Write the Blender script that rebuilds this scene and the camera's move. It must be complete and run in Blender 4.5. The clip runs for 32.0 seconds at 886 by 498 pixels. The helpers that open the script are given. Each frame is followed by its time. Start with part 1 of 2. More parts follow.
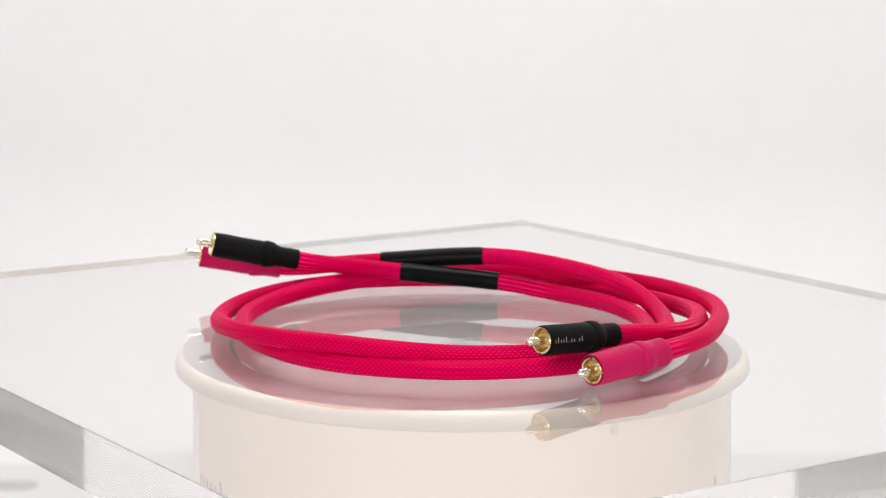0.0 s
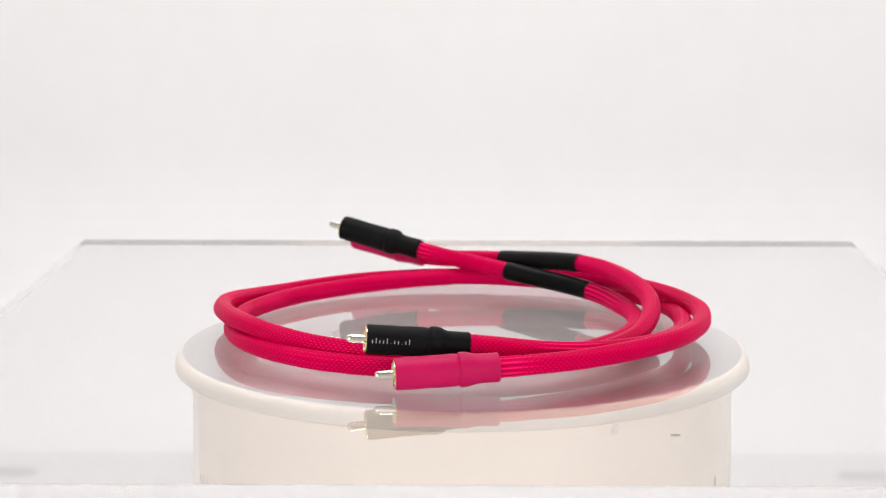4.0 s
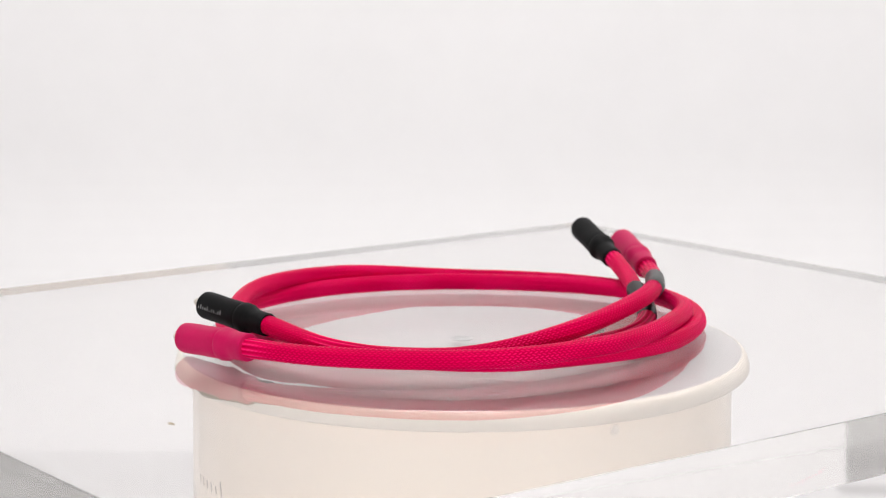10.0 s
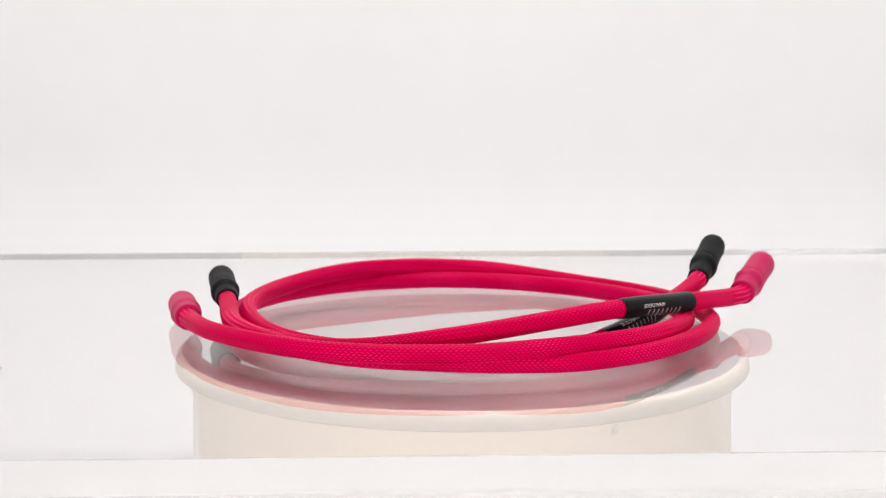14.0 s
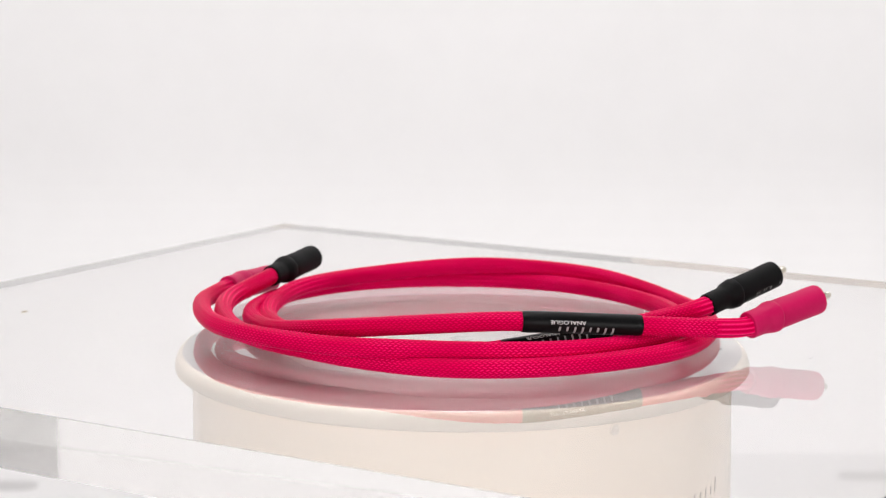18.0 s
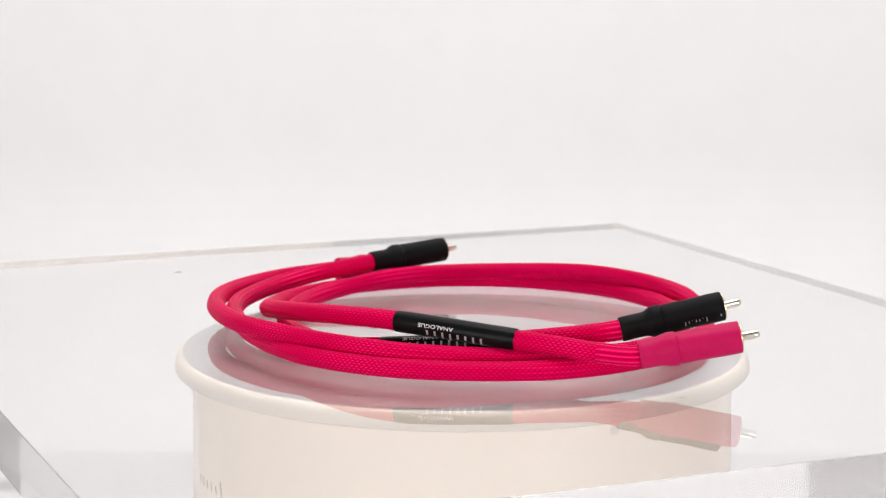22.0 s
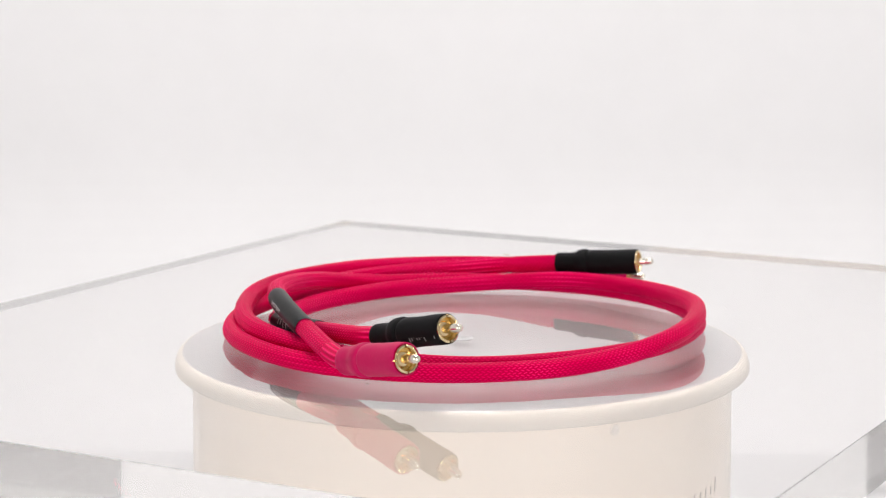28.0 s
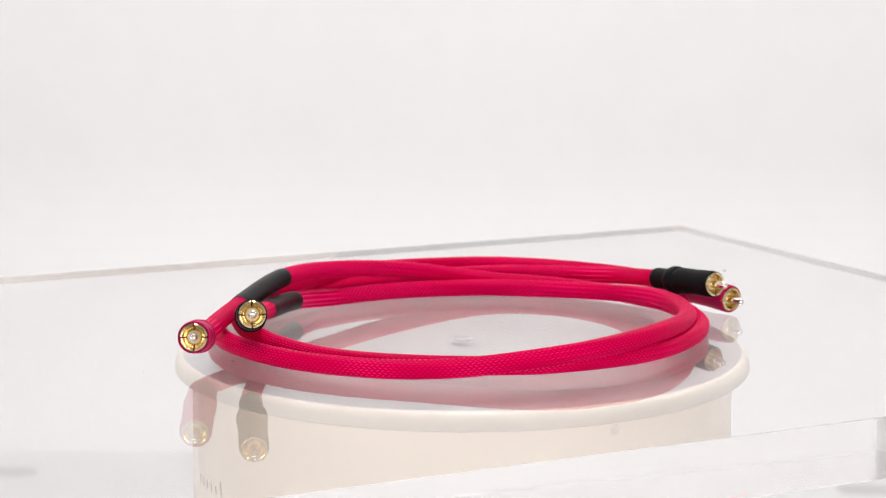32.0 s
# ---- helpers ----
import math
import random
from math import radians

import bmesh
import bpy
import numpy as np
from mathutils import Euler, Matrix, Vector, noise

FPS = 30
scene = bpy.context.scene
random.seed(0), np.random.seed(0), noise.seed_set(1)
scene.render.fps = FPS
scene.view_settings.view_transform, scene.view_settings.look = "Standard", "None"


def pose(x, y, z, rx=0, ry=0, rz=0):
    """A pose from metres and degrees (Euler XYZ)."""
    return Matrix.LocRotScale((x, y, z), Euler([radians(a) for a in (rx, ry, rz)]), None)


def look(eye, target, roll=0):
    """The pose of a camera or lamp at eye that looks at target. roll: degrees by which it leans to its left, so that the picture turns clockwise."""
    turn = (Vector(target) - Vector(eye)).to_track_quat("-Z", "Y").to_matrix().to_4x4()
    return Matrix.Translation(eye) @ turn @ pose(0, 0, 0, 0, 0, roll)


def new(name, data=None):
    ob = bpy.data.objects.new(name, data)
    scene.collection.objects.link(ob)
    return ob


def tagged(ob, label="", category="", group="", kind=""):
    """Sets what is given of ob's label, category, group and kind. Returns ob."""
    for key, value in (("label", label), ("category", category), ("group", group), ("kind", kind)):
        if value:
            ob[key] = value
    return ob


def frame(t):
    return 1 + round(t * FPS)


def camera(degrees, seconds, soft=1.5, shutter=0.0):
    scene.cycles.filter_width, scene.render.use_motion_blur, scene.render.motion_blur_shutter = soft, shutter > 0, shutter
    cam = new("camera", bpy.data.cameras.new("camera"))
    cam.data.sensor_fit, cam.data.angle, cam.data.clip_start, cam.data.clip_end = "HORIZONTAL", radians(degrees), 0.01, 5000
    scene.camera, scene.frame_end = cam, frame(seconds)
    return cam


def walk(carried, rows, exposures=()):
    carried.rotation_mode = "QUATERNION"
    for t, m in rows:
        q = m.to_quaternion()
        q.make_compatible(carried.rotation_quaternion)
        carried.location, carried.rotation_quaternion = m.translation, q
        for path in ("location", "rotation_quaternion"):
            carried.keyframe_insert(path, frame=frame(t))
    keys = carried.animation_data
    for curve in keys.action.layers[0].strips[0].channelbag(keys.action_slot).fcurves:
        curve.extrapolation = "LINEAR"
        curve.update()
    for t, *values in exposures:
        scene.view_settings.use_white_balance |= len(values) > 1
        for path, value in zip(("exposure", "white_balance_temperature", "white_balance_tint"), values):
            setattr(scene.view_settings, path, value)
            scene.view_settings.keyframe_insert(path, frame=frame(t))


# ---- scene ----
# ------------------------------------------------------------------ camera
TURN_RATE = 8.676                     # degrees a second, clockwise from above
cam = camera(24.43, 32.0, soft=1.2)
EYE = Vector((0.0, -0.8, 0.1595))
AIM = EYE + Vector((math.sin(-0.0095) * math.cos(0.1587), math.cos(-0.0095) * math.cos(0.1587), -math.sin(0.1587)))
STAND = look(EYE, AIM, 0.05)
# a portrait lens close to its subject: sharp on the near half of the coil, soft at the slab's corners
cam.data.dof.use_dof, cam.data.dof.focus_distance, cam.data.dof.aperture_fstop = True, 0.730, 22.0
walk(cam, [(0.0, STAND), (32.0, STAND)], exposures=[(0.0, -0.08), (32.0, -0.08)])


# ------------------------------------------------------------------ light
world = bpy.data.worlds.new("studio_world")
world.use_nodes = True
world.node_tree.nodes["Background"].inputs["Color"].default_value = (1.0, 0.98, 0.96, 1)
world.node_tree.nodes["Background"].inputs["Strength"].default_value = 0.12
scene.world = world


def area_lamp(name, eye, target, sx, sy, watts, colour=(1.0, 0.97, 0.94)):
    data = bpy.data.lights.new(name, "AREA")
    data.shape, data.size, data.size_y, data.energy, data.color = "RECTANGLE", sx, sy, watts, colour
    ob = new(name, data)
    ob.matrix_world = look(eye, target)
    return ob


area_lamp("key_lamp", (0.0, -0.05, 1.6), (0.0, 0.0, 0.0), 0.50, 0.50, 14.0, (1.0, 0.98, 0.965))
# unseen fill lamps, added: two brighten drum and cable fronts, one the backdrop
area_lamp("fill_left", (-0.9, -1.5, 0.12), (0.0, 0.0, -0.03), 0.7, 0.5, 9.5, (1.0, 0.975, 0.955))
area_lamp("fill_right", (0.9, -1.5, 0.12), (0.0, 0.0, -0.03), 0.7, 0.5, 9.5, (1.0, 0.975, 0.955))
area_lamp("fill_backdrop", (0.1, 0.9, 1.80), (0.1, 1.95, 0.60), 3.0, 0.4, 36.5, (1.0, 0.985, 0.985))
# clear acrylic needs light to run along inside it
scene.cycles.max_bounces, scene.cycles.glossy_bounces, scene.cycles.transmission_bounces = 24, 16, 16


# ------------------------------------------------------------------ materials
def shader(name, colour, rough=0.5, metal=0.0, **more):
    m = bpy.data.materials.new(name)
    m.use_nodes = True
    b = m.node_tree.nodes["Principled BSDF"]
    b.inputs["Base Color"].default_value = (*colour, 1)
    b.inputs["Roughness"].default_value = rough
    b.inputs["Metallic"].default_value = metal
    for key, value in more.items():
        b.inputs[key.replace("_", " ")].default_value = value
    return m


def grain(m, scale, colours, bump=0.0, rough=None, detail=6.0, coord="Object"):
    """Two colours mixed by noise at two scales, bump from the finer one, and a spread of roughness."""
    nt = m.node_tree
    b = nt.nodes["Principled BSDF"]
    tc = nt.nodes.new("ShaderNodeTexCoord")
    n1 = nt.nodes.new("ShaderNodeTexNoise")
    n2 = nt.nodes.new("ShaderNodeTexNoise")
    mix = nt.nodes.new("ShaderNodeMix")
    ramp = nt.nodes.new("ShaderNodeValToRGB")
    n1.inputs["Scale"].default_value, n1.inputs["Detail"].default_value = scale, detail
    n2.inputs["Scale"].default_value, n2.inputs["Detail"].default_value = scale * 14, 3.0
    mix.inputs[0].default_value = 0.35
    for n in (n1, n2):
        nt.links.new(tc.outputs[coord], n.inputs["Vector"])
    nt.links.new(n1.outputs["Fac"], mix.inputs[2])
    nt.links.new(n2.outputs["Fac"], mix.inputs[3])
    nt.links.new(mix.outputs[0], ramp.inputs["Fac"])
    ramp.color_ramp.elements[0].position, ramp.color_ramp.elements[1].position = 0.3, 0.7
    ramp.color_ramp.elements[0].color, ramp.color_ramp.elements[1].color = (*colours[0], 1), (*colours[1], 1)
    nt.links.new(ramp.outputs["Color"], b.inputs["Base Color"])
    if bump:
        bp = nt.nodes.new("ShaderNodeBump")
        bp.inputs["Strength"].default_value, bp.inputs["Distance"].default_value = bump, 0.0002
        nt.links.new(n2.outputs["Fac"], bp.inputs["Height"])
        nt.links.new(bp.outputs["Normal"], b.inputs["Normal"])
    if rough:
        mr = nt.nodes.new("ShaderNodeMapRange")
        mr.inputs[3].default_value, mr.inputs[4].default_value = rough
        nt.links.new(n1.outputs["Fac"], mr.inputs[0])
        nt.links.new(mr.outputs[0], b.inputs["Roughness"])
    return m


PAPER = grain(shader("backdrop_paper", (0.86, 0.85, 0.85), 0.9), 2.0, ((0.79, 0.78, 0.785), (0.82, 0.81, 0.815)))
WALL_PAINT = grain(shader("pale_grey_wall_paint", (0.5, 0.5, 0.49), 0.8), 3.0, ((0.66, 0.66, 0.655), (0.71, 0.71, 0.705)), 0.2)
# ceiling tone is set darker than the walls to cut bounced light
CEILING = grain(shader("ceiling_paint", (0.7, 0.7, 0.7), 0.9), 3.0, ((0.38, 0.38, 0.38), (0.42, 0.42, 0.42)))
ACRYLIC = shader("clear_acrylic", (0.895, 0.885, 0.88), 0.0, 0.0, IOR=1.49, Transmission_Weight=1.0)
ACRYLIC_SIDE = shader("sawn_acrylic_edge", (0.94, 0.93, 0.92), 0.07, 0.0, IOR=1.49, Transmission_Weight=1.0)


def underside_shader():
    """The slab's underside, its second reflection suppressed: clear straight through, a mirror only where light runs
    along inside.
    """
    m = bpy.data.materials.new("acrylic_underside")
    m.use_nodes = True
    nt = m.node_tree
    nt.nodes.remove(nt.nodes["Principled BSDF"])
    fres, power, mix = nt.nodes.new("ShaderNodeFresnel"), nt.nodes.new("ShaderNodeMath"), nt.nodes.new("ShaderNodeMixShader")
    clear, gloss = nt.nodes.new("ShaderNodeBsdfRefraction"), nt.nodes.new("ShaderNodeBsdfAnisotropic")
    fres.inputs["IOR"].default_value = 1.49
    power.operation = "POWER"
    power.inputs[1].default_value = 3.0
    clear.inputs["Color"].default_value = (0.915, 0.91, 0.905, 1)
    clear.inputs["Roughness"].default_value, clear.inputs["IOR"].default_value = 0.0, 1.49
    gloss.inputs["Color"].default_value, gloss.inputs["Roughness"].default_value = (1, 1, 1, 1), 0.0
    nt.links.new(fres.outputs[0], power.inputs[0])
    nt.links.new(power.outputs[0], mix.inputs[0])
    nt.links.new(clear.outputs[0], mix.inputs[1])
    nt.links.new(gloss.outputs[0], mix.inputs[2])
    nt.links.new(mix.outputs[0], nt.nodes["Material Output"].inputs["Surface"])
    return m


ACRYLIC_UNDER = underside_shader()
SCRATCH = shader("scratch_white", (0.85, 0.85, 0.85), 0.5, 0.0, Alpha=0.6)
CLEAR_THREAD = shader("clear_thread", (0.9, 0.9, 0.9), 0.5, 0.0, Alpha=0.04)
FLOOR_VINYL = grain(shader("pale_grey_floor", (0.64, 0.63, 0.63), 0.8), 3.0, ((0.68, 0.67, 0.672), (0.72, 0.71, 0.712)))
SHADE_MID = shader("mid_grey_shade", (0.54, 0.53, 0.53), 0.8)
SHADE_GREY = shader("grey_shade", (0.52, 0.51, 0.51), 0.8)
SPECK = shader("speck_brown", (0.42, 0.35, 0.25), 0.8)
SPECK_DARK = shader("speck_dark", (0.03, 0.02, 0.02), 0.8)
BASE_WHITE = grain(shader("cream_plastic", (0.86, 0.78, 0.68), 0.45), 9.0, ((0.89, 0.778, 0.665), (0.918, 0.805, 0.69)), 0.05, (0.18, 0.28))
# the drum's cream again, darkened to offset the strong light from above
BASE_RIM = grain(shader("cream_plastic_dimmed", (0.5, 0.45, 0.38), 0.4), 9.0, ((0.60, 0.535, 0.462), (0.645, 0.58, 0.505)), 0.05, (0.4, 0.5))
BASE_TOP = grain(shader("satin_grey_disc", (0.4, 0.39, 0.39), 0.4, 0.25), 7.0, ((0.345, 0.325, 0.330), (0.375, 0.355, 0.360)), 0.0, (0.26, 0.32), 2.0)
DIMPLE = shader("dimple_plastic", (0.74, 0.67, 0.60), 0.5)
GREY_PAD = shader("grey_rubber", (0.33, 0.325, 0.33), 0.8, 0.0, Specular_IOR_Level=0.1)
INK_GREY = shader("ink_grey", (0.46, 0.39, 0.35), 0.6)
BLACK_SHRINK = grain(shader("black_heatshrink", (0.012, 0.012, 0.013), 0.55, 0.0, Specular_IOR_Level=0.10), 60.0, ((0.0035, 0.0035, 0.004), (0.007, 0.007, 0.0075)), 0.25, (0.5, 0.65))
LABEL_BLACK = grain(shader("black_label_sleeve", (0.012, 0.012, 0.013), 0.35, 0.0, Specular_IOR_Level=0.10), 60.0, ((0.004, 0.004, 0.0045), (0.007, 0.007, 0.0075)), 0.2, (0.28, 0.42))
RED_SHRINK = grain(shader("crimson_heatshrink", (0.56, 0.012, 0.11), 0.5, 0.0, Specular_IOR_Level=0.14), 60.0, ((0.52, 0.004, 0.085), (0.58, 0.006, 0.100)), 0.25, (0.42, 0.56))
GOLD = grain(shader("gold_plate", (0.95, 0.72, 0.32), 0.16, 1.0), 90.0, ((0.90, 0.71, 0.38), (0.96, 0.80, 0.50)), 0.0, (0.1, 0.24))
SILVER = grain(shader("bright_pin_metal", (0.86, 0.80, 0.70), 0.16, 1.0), 90.0, ((0.84, 0.77, 0.66), (0.90, 0.85, 0.76)), 0.0, (0.1, 0.24))
DIELECTRIC = shader("pale_insulator", (0.72, 0.58, 0.36), 0.4)
PRINT_WHITE = shader("white_print", (0.8, 0.8, 0.8), 0.6)
PRINT_GREY = shader("grey_print", (0.32, 0.32, 0.32), 0.6)


def braid_shader():
    m = shader("pink_braid", (0.82, 0.004, 0.09), 0.36, 0.0, Specular_IOR_Level=0.035)
    nt = m.node_tree
    b = nt.nodes["Principled BSDF"]
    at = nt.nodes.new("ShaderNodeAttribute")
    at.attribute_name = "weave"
    # glints and groove shade painted in: pale on raised dashes, dark between
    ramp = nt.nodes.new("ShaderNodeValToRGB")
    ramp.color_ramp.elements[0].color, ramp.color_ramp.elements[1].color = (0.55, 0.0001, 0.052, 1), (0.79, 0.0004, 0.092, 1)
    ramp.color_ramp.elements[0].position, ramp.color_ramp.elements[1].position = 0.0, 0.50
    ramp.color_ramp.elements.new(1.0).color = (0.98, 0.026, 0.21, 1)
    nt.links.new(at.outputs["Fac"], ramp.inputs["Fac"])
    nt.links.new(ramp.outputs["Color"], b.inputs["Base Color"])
    b.inputs["Specular Tint"].default_value = (1.0, 0.35, 0.5, 1)
    return m


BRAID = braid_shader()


# ------------------------------------------------------------------ mesh helpers
def mesh_object(name, verts, faces, material, smooth=True):
    me = bpy.data.meshes.new(name)
    me.from_pydata(verts, [], faces)
    me.materials.append(material)
    if smooth:
        me.polygons.foreach_set("use_smooth", [True] * len(me.polygons))
    me.update()
    return new(name, me)


def part(name, bm, material, parent, label="", smooth=True):
    """Links a bmesh as one mesh object under a thing or a part."""
    me = bpy.data.meshes.new(name)
    bmesh.ops.recalc_face_normals(bm, faces=bm.faces)
    bm.to_mesh(me)
    bm.free()
    me.materials.append(material)
    me.polygons.foreach_set("use_smooth", [smooth] * len(me.polygons))
    ob = new(name, me)
    ob.parent = parent
    if smooth:
        me.set_sharp_from_angle(angle=radians(35))
    return tagged(ob, label)


def lathe(profile, seg=64, m=Matrix.Identity(4), closed=False):
    """A solid of revolution round local z from (radius, z) pairs."""
    bm = bmesh.new()
    rings = []
    for r, z in profile:
        if r < 1e-7:
            rings.append([bm.verts.new(m @ Vector((0, 0, z)))])
        else:
            rings.append([bm.verts.new(m @ Vector((r * math.cos(2 * math.pi * k / seg), r * math.sin(2 * math.pi * k / seg), z))) for k in range(seg)])
    pairs = list(zip(rings, rings[1:])) + ([(rings[-1], rings[0])] if closed else [])
    for a, b in pairs:
        for k in range(seg):
            j = (k + 1) % seg
            if len(a) == 1 and len(b) == 1:
                continue
            if len(a) == 1:
                bm.faces.new((a[0], b[k], b[j]))
            elif len(b) == 1:
                bm.faces.new((a[k], b[0], a[j]))
            else:
                bm.faces.new((a[k], b[k], b[j], a[j]))
    return bm


def box(bm, m, sx, sy, sz):
    """Adds a box of full sizes sx, sy, sz, centred in the pose m."""
    got = bmesh.ops.create_cube(bm, size=1.0, matrix=m @ Matrix.Diagonal((sx, sy, sz, 1)))
    return got["verts"]


def turning(ob):
    TURNERS.append(ob)
    return ob


TURNERS = []


# ------------------------------------------------------------------ the studio
def studio():
    half, back, front, low, high = 1.8, 1.95, -2.3, -0.5, 2.0
    # seamless paper: floor, curve and back in one sheet with a thickness
    arc = [(back - 0.35 + 0.35 * math.sin(a), low + 0.35 - 0.35 * math.cos(a)) for a in np.linspace(0, math.pi / 2, 25)]
    line = [(y, low) for y in np.linspace(front, back - 0.4, 12)] + arc + [(back, z) for z in np.linspace(low + 0.4, high, 12)]
    bm = bmesh.new()
    near = [[bm.verts.new((x, y, z)) for x in (-half, half)] for y, z in line]
    far = [[bm.verts.new((x, y + 0.006, z - 0.006)) for x in (-half, half)] for y, z in line]
    for rows in (near, far):
        for a, b in zip(rows, rows[1:]):
            bm.faces.new((a[0], a[1], b[1], b[0]))
    for a, b in zip(zip(near, far), zip(near[1:], far[1:])):
        for k in (0, 1):
            bm.faces.new((a[0][k], b[0][k], b[1][k], a[1][k]))
    for k in (0, -1):
        bm.faces.new((near[k][0], near[k][1], far[k][1], far[k][0]))
    ob = part("backdrop", bm, PAPER, None, smooth=False)
    tagged(ob, "seamless white paper backdrop sweeping from floor to wall", "backdrop", kind="structure")
    # walls and ceiling are unseen, added to close the room
    for name, c, s, mat, text in (
            ("wall_west", (-half - 0.06, (back + front) / 2, (low + high) / 2), (0.1, back - front + 0.2, high - low), WALL_PAINT, "plain pale grey painted studio side wall"),
            ("wall_east", (half + 0.06, (back + front) / 2, (low + high) / 2), (0.1, back - front + 0.2, high - low), WALL_PAINT, "plain pale grey painted studio side wall"),
            ("wall_south", (0, front - 0.06, (low + high) / 2), (2 * half, 0.1, high - low), WALL_PAINT, "plain pale grey painted wall behind the camera"),
            ("ceiling", (0, (back + front) / 2, high + 0.06), (2 * half + 0.22, back - front + 0.2, 0.1), CEILING, "unseen studio ceiling, plain grey to cut bounced light")):
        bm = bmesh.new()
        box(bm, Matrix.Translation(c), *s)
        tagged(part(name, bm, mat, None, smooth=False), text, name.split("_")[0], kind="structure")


studio()


# ------------------------------------------------------------------ turntable base, standing still
BASE_Z = -0.0275                       # top of the base
SLAB_TURN, SLAB_TOP = -55.38, -0.0005


def turntable():
    base = tagged(new("turntable_base"), "round cream-white plastic turntable base under the slab", "turntable")
    z = BASE_Z
    R, W, P, top = 0.1136, 0.1068, 0.1106, -0.0243     # rim, drum and platter radius, height of the platter
    part("housing", lathe([(0, z - 0.0895), (W, z - 0.0895), (W + 0.001, z - 0.088), (W, z - 0.006), (W, z - 0.0036)], 160), BASE_WHITE, base, "cream plastic drum wall")
    lip = [(P + (R - P) * math.sin(a), top - 0.0001 - 0.0057 * (1 - math.cos(a))) for a in np.linspace(0, math.pi / 2, 13)]
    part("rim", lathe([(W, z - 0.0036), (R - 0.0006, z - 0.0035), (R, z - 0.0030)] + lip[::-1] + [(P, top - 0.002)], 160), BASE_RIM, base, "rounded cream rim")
    part("platter", lathe([(0, top), (P - 0.0003, top), (P - 0.00005, top - 0.0002), (P - 0.00005, top - 0.002)], 160), BASE_TOP, base, "satin pale grey platter disc")
    low = SLAB_TOP - 0.0210
    part("centre_pad", lathe([(0, low - 0.0001), (0.0043, low - 0.0001), (0.0046, low - 0.0003), (0.0043, low - 0.0005), (0, low - 0.0005)], 40), GREY_PAD, base, "flat grey rubber pad")
    part("spindle", lathe([(0, low - 0.0003), (0.0002, low - 0.0003), (0.0002, top - 0.0002)], 8), CLEAR_THREAD, base, "hair-thin clear spindle")
    # the stand below
    stand = lathe([(0, z - 0.0900), (0.10, z - 0.0900), (0.101, z - 0.092), (0.101, -0.4982), (0, -0.4982)], 96)
    tagged(part("plinth", stand, PAPER, None), "plain white round plinth below the turntable", "plinth")
    return base


BASE = turntable()


# ------------------------------------------------------------------ acrylic slab


def slab():
    bm = bmesh.new()
    box(bm, pose(0.0025, 0, SLAB_TOP - 0.0105, 0, 0, SLAB_TURN), 0.458, 0.3896, 0.0210)
    bmesh.ops.bevel(bm, geom=bm.edges[:], offset=0.00013, segments=1, affect="EDGES", profile=0.5)
    ob = part("acrylic_slab", bm, ACRYLIC, None, smooth=False)
    ob.data.materials.append(ACRYLIC_SIDE)
    ob.data.materials.append(ACRYLIC_UNDER)
    for p in ob.data.polygons:
        p.material_index = 0 if p.normal.z > 0.9 else 2 if p.normal.z < -0.9 else 1
    ob.visible_shadow = False
    tagged(ob, "thick clear acrylic slab with polished edges, resting on the turntable", "slab")
    return turning(ob)


SLAB = slab()


# ------------------------------------------------------------------ cables
def catmull(points, step):
    """A smooth line through the points, at even steps along its length."""
    p = np.array(points, float)
    p = np.vstack([2 * p[0] - p[1], p, 2 * p[-1] - p[-2]])
    fine = []
    for i in range(1, len(p) - 2):
        a, b, c, d = p[i - 1:i + 3]
        ta, tb, tc, td = 0.0, *np.cumsum([np.linalg.norm(q) ** 0.5 for q in (b - a, c - b, d - c)])
        for t in np.linspace(tb, tc, 60, endpoint=False):
            a1 = (tb - t) / (tb - ta) * a + (t - ta) / (tb - ta) * b
            a2 = (tc - t) / (tc - tb) * b + (t - tb) / (tc - tb) * c
            a3 = (td - t) / (td - tc) * c + (t - tc) / (td - tc) * d
            b1 = (tc - t) / (tc - ta) * a1 + (t - ta) / (tc - ta) * a2
            b2 = (td - t) / (td - tb) * a2 + (t - tb) / (td - tb) * a3
            fine.append((tc - t) / (tc - tb) * b1 + (t - tb) / (tc - tb) * b2)
    fine.append(p[-2])
    fine = np.array(fine)
    s = np.concatenate([[0], np.cumsum(np.linalg.norm(np.diff(fine, axis=0), axis=1))])
    even = np.linspace(0, s[-1], max(4, int(s[-1] / step)))
    return np.stack([np.interp(even, s, fine[:, k]) for k in range(3)], 1), even


def frames_along(line):
    """Tangent, side and up at every point, upright throughout."""
    tan = np.gradient(line, axis=0)
    tan /= np.linalg.norm(tan, axis=1)[:, None]
    side = np.cross(tan, [0, 0, 1.0])
    side /= np.linalg.norm(side, axis=1)[:, None]
    return tan, side, np.cross(side, tan)


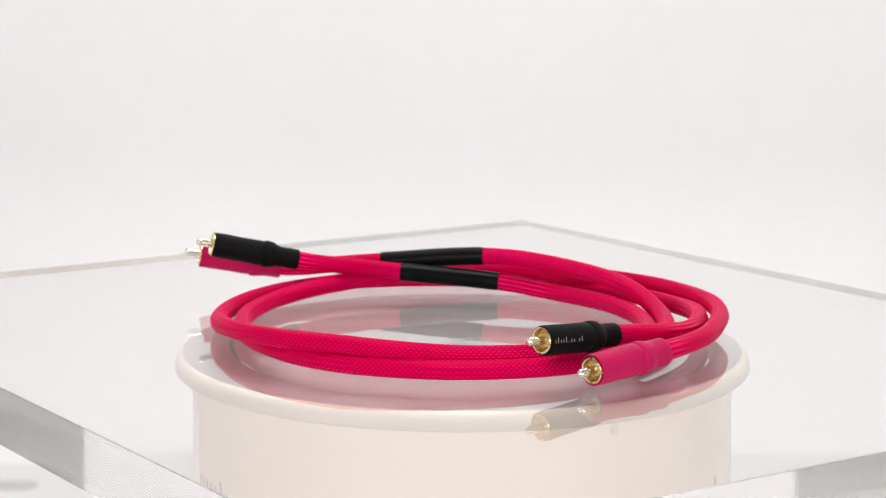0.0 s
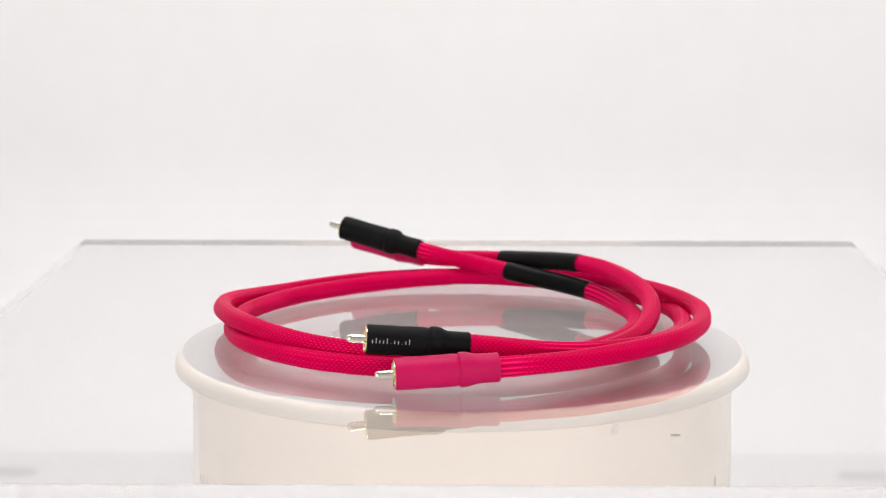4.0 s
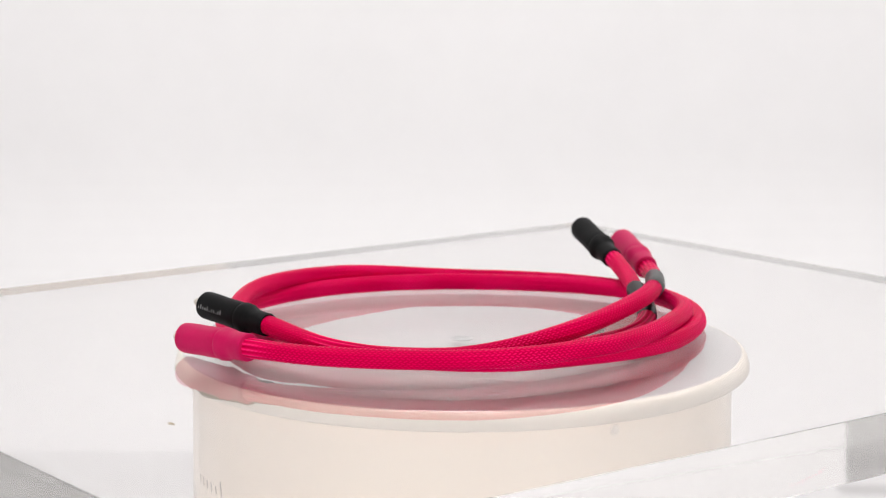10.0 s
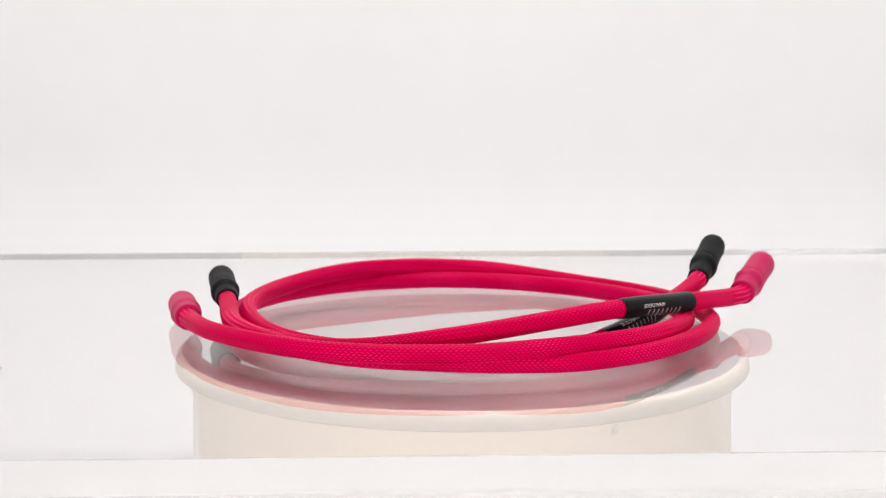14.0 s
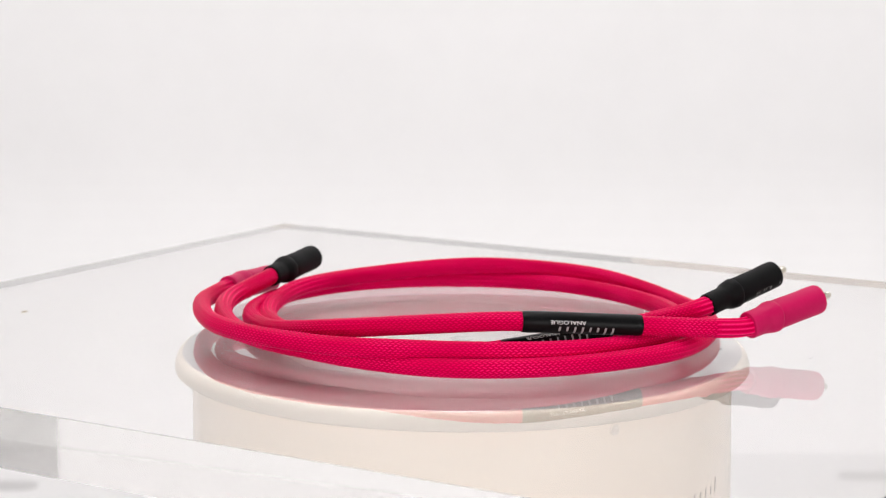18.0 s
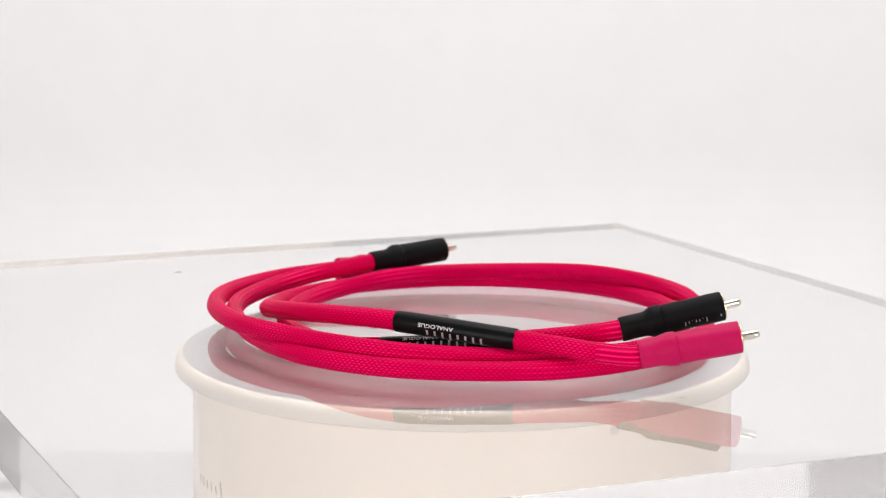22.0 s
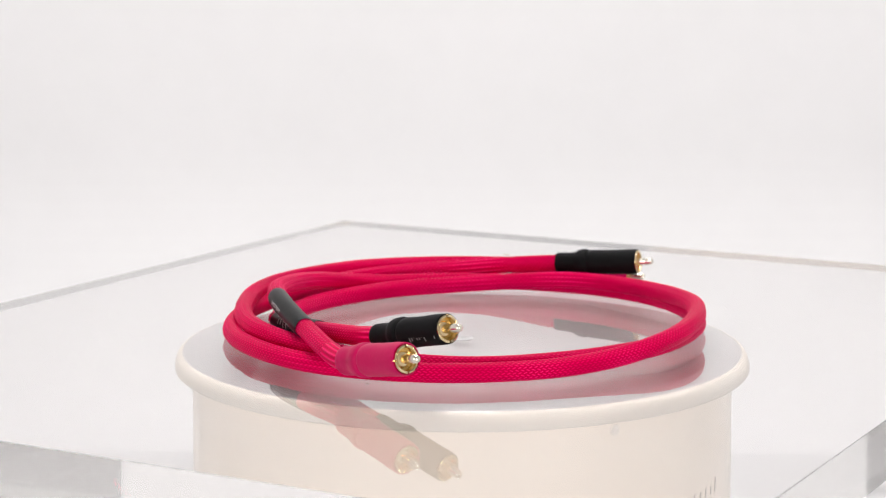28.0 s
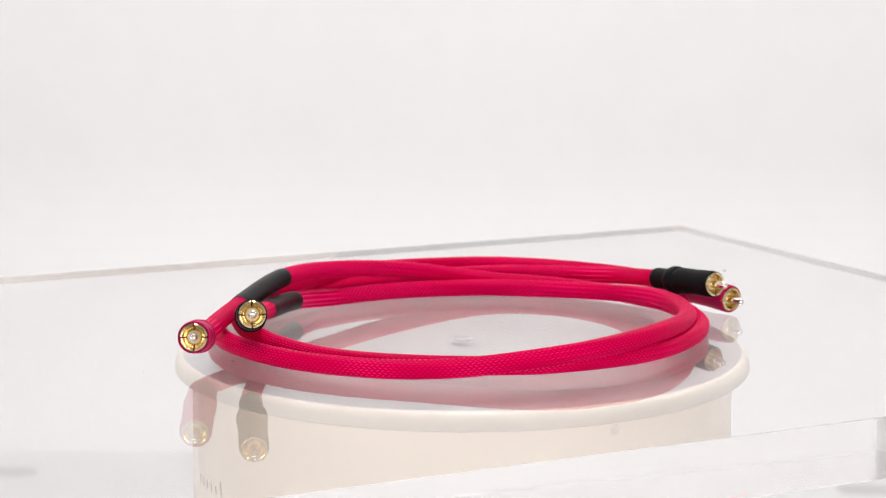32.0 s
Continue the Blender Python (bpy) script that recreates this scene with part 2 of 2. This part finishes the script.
def tube_mesh(name, line, run, radius, material, parent, seg, weave=False, twist=0.0, label=""):
    tan, side, up = frames_along(line)
    n = len(line)
    ang = np.arange(seg) / seg
    u = ang[None, :] + 0 * run[:, None]
    s = run[:, None] + 0 * u
    h = np.zeros_like(u)
    if weave:
        # a plain plait of twelve flat strands each way: staggered rows of short dashes, drawn into ridges where it bends
        a, b = 12 * (u + s / 0.0235), 12 * (u - s / 0.0235)
        p, q = a - np.floor(a) - 0.5, b - np.floor(b) - 0.5
        lean = np.where((np.floor(a) + np.floor(b)) % 2 < 1, 0.42, -0.42)
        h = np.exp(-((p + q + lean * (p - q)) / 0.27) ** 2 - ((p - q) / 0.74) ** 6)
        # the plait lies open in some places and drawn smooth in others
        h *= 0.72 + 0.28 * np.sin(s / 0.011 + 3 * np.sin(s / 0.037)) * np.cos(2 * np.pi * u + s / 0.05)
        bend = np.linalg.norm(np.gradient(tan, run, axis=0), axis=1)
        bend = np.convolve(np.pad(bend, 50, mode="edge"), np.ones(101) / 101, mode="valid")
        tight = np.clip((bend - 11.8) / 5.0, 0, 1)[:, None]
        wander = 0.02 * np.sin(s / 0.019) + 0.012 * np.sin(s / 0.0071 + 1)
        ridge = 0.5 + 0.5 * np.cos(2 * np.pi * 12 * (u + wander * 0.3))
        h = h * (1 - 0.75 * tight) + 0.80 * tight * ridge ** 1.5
        lobe = 0.00010 * np.cos(2 * np.pi * (5 * u + s / 0.12))
        rad = radius - 0.00018 + (0.00027 + 0.00012 * tight) * h + lobe
    else:
        rad = radius * np.ones_like(u)
        rad[0] *= 0.97
        rad[-1] *= 0.97
    c, w = np.cos(2 * np.pi * u), np.sin(2 * np.pi * u)
    v = line[:, None, :] + rad[..., None] * (c[..., None] * side[:, None, :] + w[..., None] * up[:, None, :])
    verts = v.reshape(-1, 3)
    i = np.arange(n - 1)[:, None] * seg
    k = np.arange(seg)[None, :]
    j = (k + 1) % seg
    faces = np.stack([i + k, i + j, i + seg + j, i + seg + k], -1).reshape(-1, 4)
    me = bpy.data.meshes.new(name)
    me.vertices.add(len(verts))
    me.vertices.foreach_set("co", verts.ravel())
    me.loops.add(faces.size)
    me.loops.foreach_set("vertex_index", faces.ravel().astype(np.int32))
    me.polygons.add(len(faces))
    me.polygons.foreach_set("loop_start", np.arange(0, faces.size, 4, dtype=np.int32))
    me.polygons.foreach_set("loop_total", np.full(len(faces), 4, dtype=np.int32))
    me.polygons.foreach_set("use_smooth", np.ones(len(faces), dtype=bool))
    if weave:
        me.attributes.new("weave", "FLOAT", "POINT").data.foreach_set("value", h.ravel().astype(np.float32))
    me.materials.append(material)
    me.update(calc_edges=True)
    me.validate()
    ob = new(name, me)
    ob.parent = parent
    return tagged(ob, label)


def polar(rows):
    return [(r * math.cos(radians(a)), r * math.sin(radians(a)), z) for a, r, z in rows]


def plug(parent, tip, tail, shrink, tint, girth):
    """A phono plug from the tip of its pin to the end of its heat-shrunk tail."""
    tip, tail = Vector(tip), Vector(tail)
    axis = (tip - tail).normalized()
    m = Matrix.Translation(tip) @ axis.to_track_quat("Z", "Y").to_matrix().to_4x4()
    L = (tip - tail).length
    w, t = girth
    prof = [(0.0050, -0.0078), (w - 0.0004, -0.0069), (w - 0.0001, -0.0071), (w, -0.0080)]
    prof += [(w + 0.00005 * math.sin(k), -0.0080 - 0.0022 * k) for k in range(1, 10)]
    prof += [(w - 0.0001, -0.0284), (w - 0.00025, -0.0288), (w - 0.0001, -0.0291), (w + 0.0003, -0.0294), (w + 0.00045, -0.0299), (w + 0.0004, -0.0310),
             (w + 0.00035, -0.0322), (w + 0.0001, -0.0334), (t + 0.00025, -0.0347), (t + 0.00005, -0.0357), (t, -0.0372)]
    prof += [(t, -0.0372 + (0.0372 - L + 0.0006) * k / 5) for k in range(1, 6)] + [(t - 0.0002, -L + 0.0001), (t - 0.0006, -L), (0.0036, -L), (0.0036, -L + 0.004)]
    bm = lathe(prof, 64)
    # shrunk film lies a little unevenly, most of all over the step
    for v in bm.verts:
        if v.co.z < -0.0075 and v.co.xy.length > 0.004:
            at_step = math.exp(-((v.co.z + 0.0325) / 0.0045) ** 2)
            lump = noise.noise(v.co * 210 + tip * 900) + 0.6 * noise.noise(v.co * 520 + tip * 700)
            v.co.xy *= 1 + (0.00007 + 0.00020 * at_step) * lump / v.co.xy.length
    bmesh.ops.transform(bm, matrix=m, verts=bm.verts)
    body = part("plug", bm, shrink, parent, tint + " heat-shrink plug barrel")
    # the contact collar: four sprung petals
    bm = bmesh.new()
    prof = [(0.0049, -0.0150), (0.0049, -0.0074), (0.0048, -0.0067), (0.0044, -0.0064), (0.0040, -0.0066), (0.0037, -0.0074), (0.0036, -0.0150)]
    for q in range(4):
        cols = [[bm.verts.new(m @ Vector((r * math.cos(a), r * math.sin(a), z))) for r, z in prof] for a in np.linspace(radians(90 * q + 4), radians(90 * q + 86), 13)]
        for c0, c1 in zip(cols, cols[1:]):
            for i in range(len(prof)):
                j = (i + 1) % len(prof)
                bm.faces.new((c0[i], c0[j], c1[j], c1[i]))
        bm.faces.new(cols[0])
        bm.faces.new(cols[-1])
    part("collar", bm, GOLD, body, "gold contact collar split into petals")
    part("cup", lathe([(0, -0.0092), (0.0023, -0.0092), (0.0025, -0.0096), (0.0030, -0.0100), (0.0037, -0.0102)], 40, m), GOLD, body, "gold inner cup")
    part("insulator", lathe([(0.0013, -0.0086), (0.0022, -0.0086), (0.0024, -0.0089), (0.0024, -0.0100)], 32, m), DIELECTRIC, body)
    part("pin", lathe([(0, 0.0), (0.0007, -0.0001), (0.0012, -0.0005), (0.0015, -0.0012), (0.0016, -0.0021), (0.0016, -0.0122)], 32, m), SILVER, body, "bright metal centre pin")
    return body, m


def lettering(text, height):
    """Vertices and faces of a word in the built-in font, from x = 0, y = 0 up."""
    curve = bpy.data.curves.new("word", "FONT")
    curve.body, curve.size, curve.resolution_u = text, height / 0.70, 3
    ob = bpy.data.objects.new("word", curve)
    scene.collection.objects.link(ob)
    bpy.context.view_layer.update()
    me = bpy.data.meshes.new_from_object(ob.evaluated_get(bpy.context.evaluated_depsgraph_get()))
    got = [tuple(v.co)[:2] for v in me.vertices], [tuple(p.vertices) for p in me.polygons]
    bpy.data.objects.remove(ob)
    bpy.data.curves.remove(curve)
    bpy.data.meshes.remove(me)
    return got


def stretched(flat, wide):
    return [(x * wide, y) for x, y in flat[0]], flat[1]


def bars(heights, step, height):
    """A row of upright bars in place of a name: each of a share of the height, cut into strips so that they bend."""
    verts, faces = [], []
    for i, (lo, hi) in enumerate(heights):
        x0, x1 = i * step, i * step + step * 0.27
        rows = np.linspace(lo * height, hi * height, 5)
        base = len(verts)
        for y in rows:
            verts += [(x0, y), (x1, y)]
        faces += [(base + 2 * k, base + 2 * k + 1, base + 2 * k + 3, base + 2 * k + 2) for k in range(4)]
    return verts, faces


def print_on_tube(name, flat, line, run, start, angle, radius, material, parent, label):
    """Wraps flat print round a tube: x runs along it from start, y round it from the angle in degrees."""
    tan, side, up = frames_along(line)
    verts = []
    for x, y in flat[0]:
        s, a = start + x, radians(angle) + y / radius
        at, sd, u = (np.array([np.interp(s, run, q[:, k]) for k in range(3)]) for q in (line, side, up))
        verts.append(tuple(at + (radius + 0.00006) * (math.cos(a) * sd + math.sin(a) * u)))
    ob = mesh_object(name, verts, flat[1], material, False)
    ob.parent = parent
    return tagged(ob, label)


def print_on_plug(flat, m, facing, start, radius, parent):
    """Prints along a barrel, running back from its front, round from the side that faces a way given in the cable's space."""
    local = m.to_3x3().inverted() @ Vector(facing)
    a0 = math.atan2(local.y, local.x)
    verts = []
    for x, y in flat[0]:
        a = a0 + (y - 0.0008) / radius
        verts.append(tuple(m @ Vector((math.cos(a) * (radius + 0.00006), math.sin(a) * (radius + 0.00006), -start - x))))
    ob = mesh_object("printed_mark", verts, flat[1], PRINT_GREY, False)
    ob.parent = parent
    return tagged(ob, "row of small grey printed bars")


def rca_cable(name, route, tips, sleeve, shrink, tint, text, word_angle, facings, girth):
    cable = tagged(new(name), text, "cable", "pair of coiled cables")
    pts = polar(route)
    a_tail, b_tail = Vector(pts[0]), Vector(pts[-1])
    # the braid starts a little inside the tails
    a_dir, b_dir = (Vector(tips[0]) - a_tail).normalized(), (Vector(tips[1]) - b_tail).normalized()
    line, run = catmull([tuple(a_tail + a_dir * 0.004)] + [tuple(a_tail - a_dir * 0.002)] + pts[1:-1] + [tuple(b_tail - b_dir * 0.002), tuple(b_tail + b_dir * 0.004)], 0.00030)
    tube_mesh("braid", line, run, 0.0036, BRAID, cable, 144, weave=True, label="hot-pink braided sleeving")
    lo, hi = (int(np.linalg.norm(line - np.array(polar([q]))[0], axis=1).argmin()) for q in sleeve)
    wrap = tube_mesh("label_sleeve", line[lo:hi:8], run[lo:hi:8], 0.00397, LABEL_BLACK, cable, 48, label="black heat-shrink label sleeve")
    span = run[hi] - run[lo]
    print_on_tube("printed_word", stretched(lettering("ANALOGUE", 0.0014), 1.25), line[::8], run[::8], run[lo] + span * 0.47, word_angle - 12, 0.00397, PRINT_WHITE, wrap, "small white printed word")
    print_on_tube("printed_name", bars([(0, 1), (0, 1), (0, 0.6), (0, 0.6), (0, 1), (0, 0.95), (0, 0.6), (0, 0.6)], 0.0029, 0.0034), line[::8], run[::8], run[lo] + span * 0.24,
                  word_angle + 20, 0.00397, PRINT_GREY, wrap, "row of white printed bars")
    for tip, tail, facing in ((tips[0], a_tail, facings[0]), (tips[1], b_tail, facings[1])):
        body, m = plug(cable, tip, tail, shrink, tint, girth)
        if facing:
            print_on_plug(bars([(0, 0.6), (0, 1), (0, 0.6), (0, 0.6), (0, 1), (0, 0.1), (0, 0.6), (0, 0.6), (0, 0.1), (0, 0.6), (0, 1)], 0.0013, 0.0018), m, facing, 0.0086, 0.0053, body)
    return turning(cable)


RED_ROUTE = [(133.0, 0.1166, 0.0100), (113.2, 0.0893, 0.0130), (81.2, 0.0750, 0.0165), (60, 0.0724, 0.0155), (30, 0.0746, 0.0116),
             (0, 0.0789, 0.0055), (-30, 0.0853, 0.0037), (-60, 0.0915, 0.0032), (-90, 0.0942, 0.0032), (-120, 0.0930, 0.0032),
             (-150, 0.0890, 0.0032), (-180, 0.0866, 0.0032), (-210, 0.0880, 0.0035), (-240, 0.0886, 0.0055), (-270, 0.0880, 0.0076),
             (-300, 0.0866, 0.0087), (-330, 0.0935, 0.0088), (-360, 0.1005, 0.0086), (-390, 0.1052, 0.0079), (-408.5, 0.1082, 0.0073)]
BLACK_ROUTE = [(135.6, 0.0992, 0.0155), (110.2, 0.0779, 0.0099), (76.8, 0.0733, 0.0057), (60, 0.0719, 0.0036), (30, 0.0694, 0.0032),
               (0, 0.0714, 0.0032), (-30, 0.0787, 0.0037), (-60, 0.0856, 0.0065), (-90, 0.0890, 0.0076), (-120, 0.0922, 0.0096),
               (-150, 0.0956, 0.0078), (-180, 0.0963, 0.0037), (-210, 0.0984, 0.0032), (-240, 0.0988, 0.0032), (-270, 0.0941, 0.0032),
               (-300, 0.0895, 0.0032), (-330, 0.0872, 0.0044), (-360, 0.0929, 0.0060), (-390, 0.0954, 0.0082), (-413.7, 0.0928, 0.0123)]
rca_cable("red_plug_cable", RED_ROUTE, ((-0.1207, 0.0777, 0.0178), (0.0400, -0.1105, 0.0056)), (RED_ROUTE[1], RED_ROUTE[2]), RED_SHRINK, "crimson",
          "coiled hot-pink braided audio cable with crimson phono plugs", 172, (None, None), (0.0057, 0.0052))
rca_cable("black_plug_cable", BLACK_ROUTE, ((-0.1129, 0.0580, 0.0252), (0.0226, -0.1038, 0.0155)), (BLACK_ROUTE[1], BLACK_ROUTE[2]), BLACK_SHRINK, "black",
          "coiled hot-pink braided audio cable with black phono plugs", 125, ((-0.45, 0.80, -0.40), (0.79, -0.61, 0.10)), (0.0053, 0.0044))


# ------------------------------------------------------------------ dust, scratches and marks
def speck(x, y, long, wide, turn, material, label, z=SLAB_TOP):
    """A crumb lying on the slab: a flattened, bent lump."""
    bm = bmesh.new()
    bmesh.ops.create_icosphere(bm, subdivisions=2, radius=0.5)
    for v in bm.verts:
        n = noise.noise(v.co * 2.3 + Vector((x * 90, y * 90, 0)))
        v.co *= 1 + 0.35 * n
        v.co = Vector((v.co.x * long, v.co.y * wide + 0.9 * wide * (v.co.x ** 2 - 0.1), v.co.z * wide * 0.2))
    low = min(v.co.z for v in bm.verts)
    bmesh.ops.transform(bm, matrix=pose(x, y, z + 0.00002 - low, 0, 0, turn), verts=bm.verts)
    me = bpy.data.meshes.new("crumb")
    bm.to_mesh(me)
    bm.free()
    me.materials.append(material)
    ob = new("crumb", me)
    return turning(tagged(ob, label, "crumb"))


speck(0.1529, -0.1025, 0.0036, 0.0017, 35, SPECK, "tiny brown crumb lying on the clear slab")
speck(-0.0742, 0.0751, 0.0013, 0.0009, 20, SPECK_DARK, "tiny dark crumb on the slab beside the plugs")
speck(-0.0964, 0.1026, 0.0034, 0.0003, 25, SPECK_DARK, "short dark hair lying on the slab")
speck(-0.1783, -0.0824, 0.0012, 0.0011, 40, SPECK_DARK, "tiny black crumb stuck to the slab's lower edge", z=-0.0212)


def scratches(parent):
    """Fine hairline scratches on the top of the slab, thickest where the coil has rubbed."""
    rng = random.Random(7)
    bm = bmesh.new()
    worn = ((0.9, 0.1093, 0.012), (58.0, 0.106, 0.010), (-109.0, 0.1105, 0.010), (3.3, 0.093, 0.010), (-46.0, 0.1085, 0.008), (150.0, 0.100, 0.014))
    for i in range(460):
        a, r = rng.uniform(0, 2 * math.pi), rng.gauss(0.100, 0.014)
        if i < 270:
            deg, mid, wide = worn[i % 6]
            a, r = radians(deg) + rng.gauss(0, wide / mid * 1.2), rng.gauss(mid, wide * 0.6)
        ln, w = rng.uniform(0.0010, 0.0045) if i % 9 else rng.uniform(0.005, 0.010), rng.uniform(0.00003, 0.00009)
        d = rng.choice((a + math.pi / 2 + rng.gauss(0, 0.35), rng.uniform(0, math.pi)))
        c = Vector((r * math.cos(a), r * math.sin(a), SLAB_TOP + 0.00004))
        t, n = Vector((math.cos(d), math.sin(d), 0)), Vector((-math.sin(d), math.cos(d), 0))
        bow = rng.uniform(-0.04, 0.04) * ln
        pts = [c + t * ln * k + n * bow * (1 - 4 * k * k) for k in (-0.5, -0.25, 0, 0.25, 0.5)]
        ws = (0.2, 0.8, 1.0, 0.8, 0.2)
        left = [bm.verts.new(p + n * w * q) for p, q in zip(pts, ws)]
        right = [bm.verts.new(p - n * w * q) for p, q in zip(pts, ws)]
        for k in range(4):
            bm.faces.new((left[k], left[k + 1], right[k + 1], right[k]))
    return tagged(part("scratches", bm, SCRATCH, parent, "fine white hairline scratches", smooth=False), kind="stuff")


scratches(SLAB)


def base_marks(base):
    """A round dimple and two short rows of faint strokes on the drum wall."""
    W = 0.1068

    def at(angle, z, out=0.0):
        a = radians(-90 + angle)
        return Matrix.Translation(((W + out) * math.cos(a), (W + out) * math.sin(a), z)) @ pose(0, 0, 0, 90, 0, angle)
    part("dimple", lathe([(0, 0.0001), (0.0011, 0.0002), (0.0015, 0.0005), (0.0019, 0.0004), (0.0021, -0.0002)], 24, at(30.6, -0.0352, 0.0001)), DIMPLE, base, "small round grey dimple")
    for side, tilt in ((-65.7, 8), (54.8, -8)):
        bm = bmesh.new()
        for k, h in enumerate((3.0, 3.2, 3.0, 3.2, 3.0, 5.5)):
            box(bm, at(side + k * 2.4 - 3.5, -0.0695 + h * 0.0005, 0.0004) @ pose(0, 0, 0, 0, 0, tilt), 0.0004, h * 0.001, 0.0006)
        part("printed_strokes", bm, INK_GREY, base, "faint row of brown strokes", smooth=False)


base_marks(BASE)


def floor_marks():
    bm = bmesh.new()
    box(bm, Matrix.Translation((0, -0.305, -0.4991)), 3.56, 3.91, 0.0016)
    tagged(part("floor", bm, FLOOR_VINYL, None, smooth=False), "smooth pale grey floor sheet below the plinth", "floor", kind="structure")
    # thin grey strips stand in for two soft shadows on the floor
    for x0, x1, y, depth, mat in ((-0.62, -0.50, 1.535, 0.04, SHADE_GREY), (0.44, 0.62, 1.53, 0.04, SHADE_MID)):
        bm = bmesh.new()
        box(bm, Matrix.Translation(((x0 + x1) / 2, y, -0.4979)), x1 - x0, depth, 0.0006)
        bmesh.ops.bevel(bm, geom=[e for e in bm.edges if abs(e.verts[0].co.z - e.verts[1].co.z) > 0.0003], offset=0.017, segments=6, affect="EDGES", profile=0.5)
        ob = part("floor_shade", bm, mat, None, smooth=False)
        tagged(ob, "flat grey strip in place of a soft shadow on the floor", "tape")


# ------------------------------------------------------------------ what moves
def motions():
    for ob in TURNERS:
        walk(ob, [(t, pose(0, 0, 0, 0, 0, -TURN_RATE * t)) for t in range(0, 33)])


floor_marks()
motions()
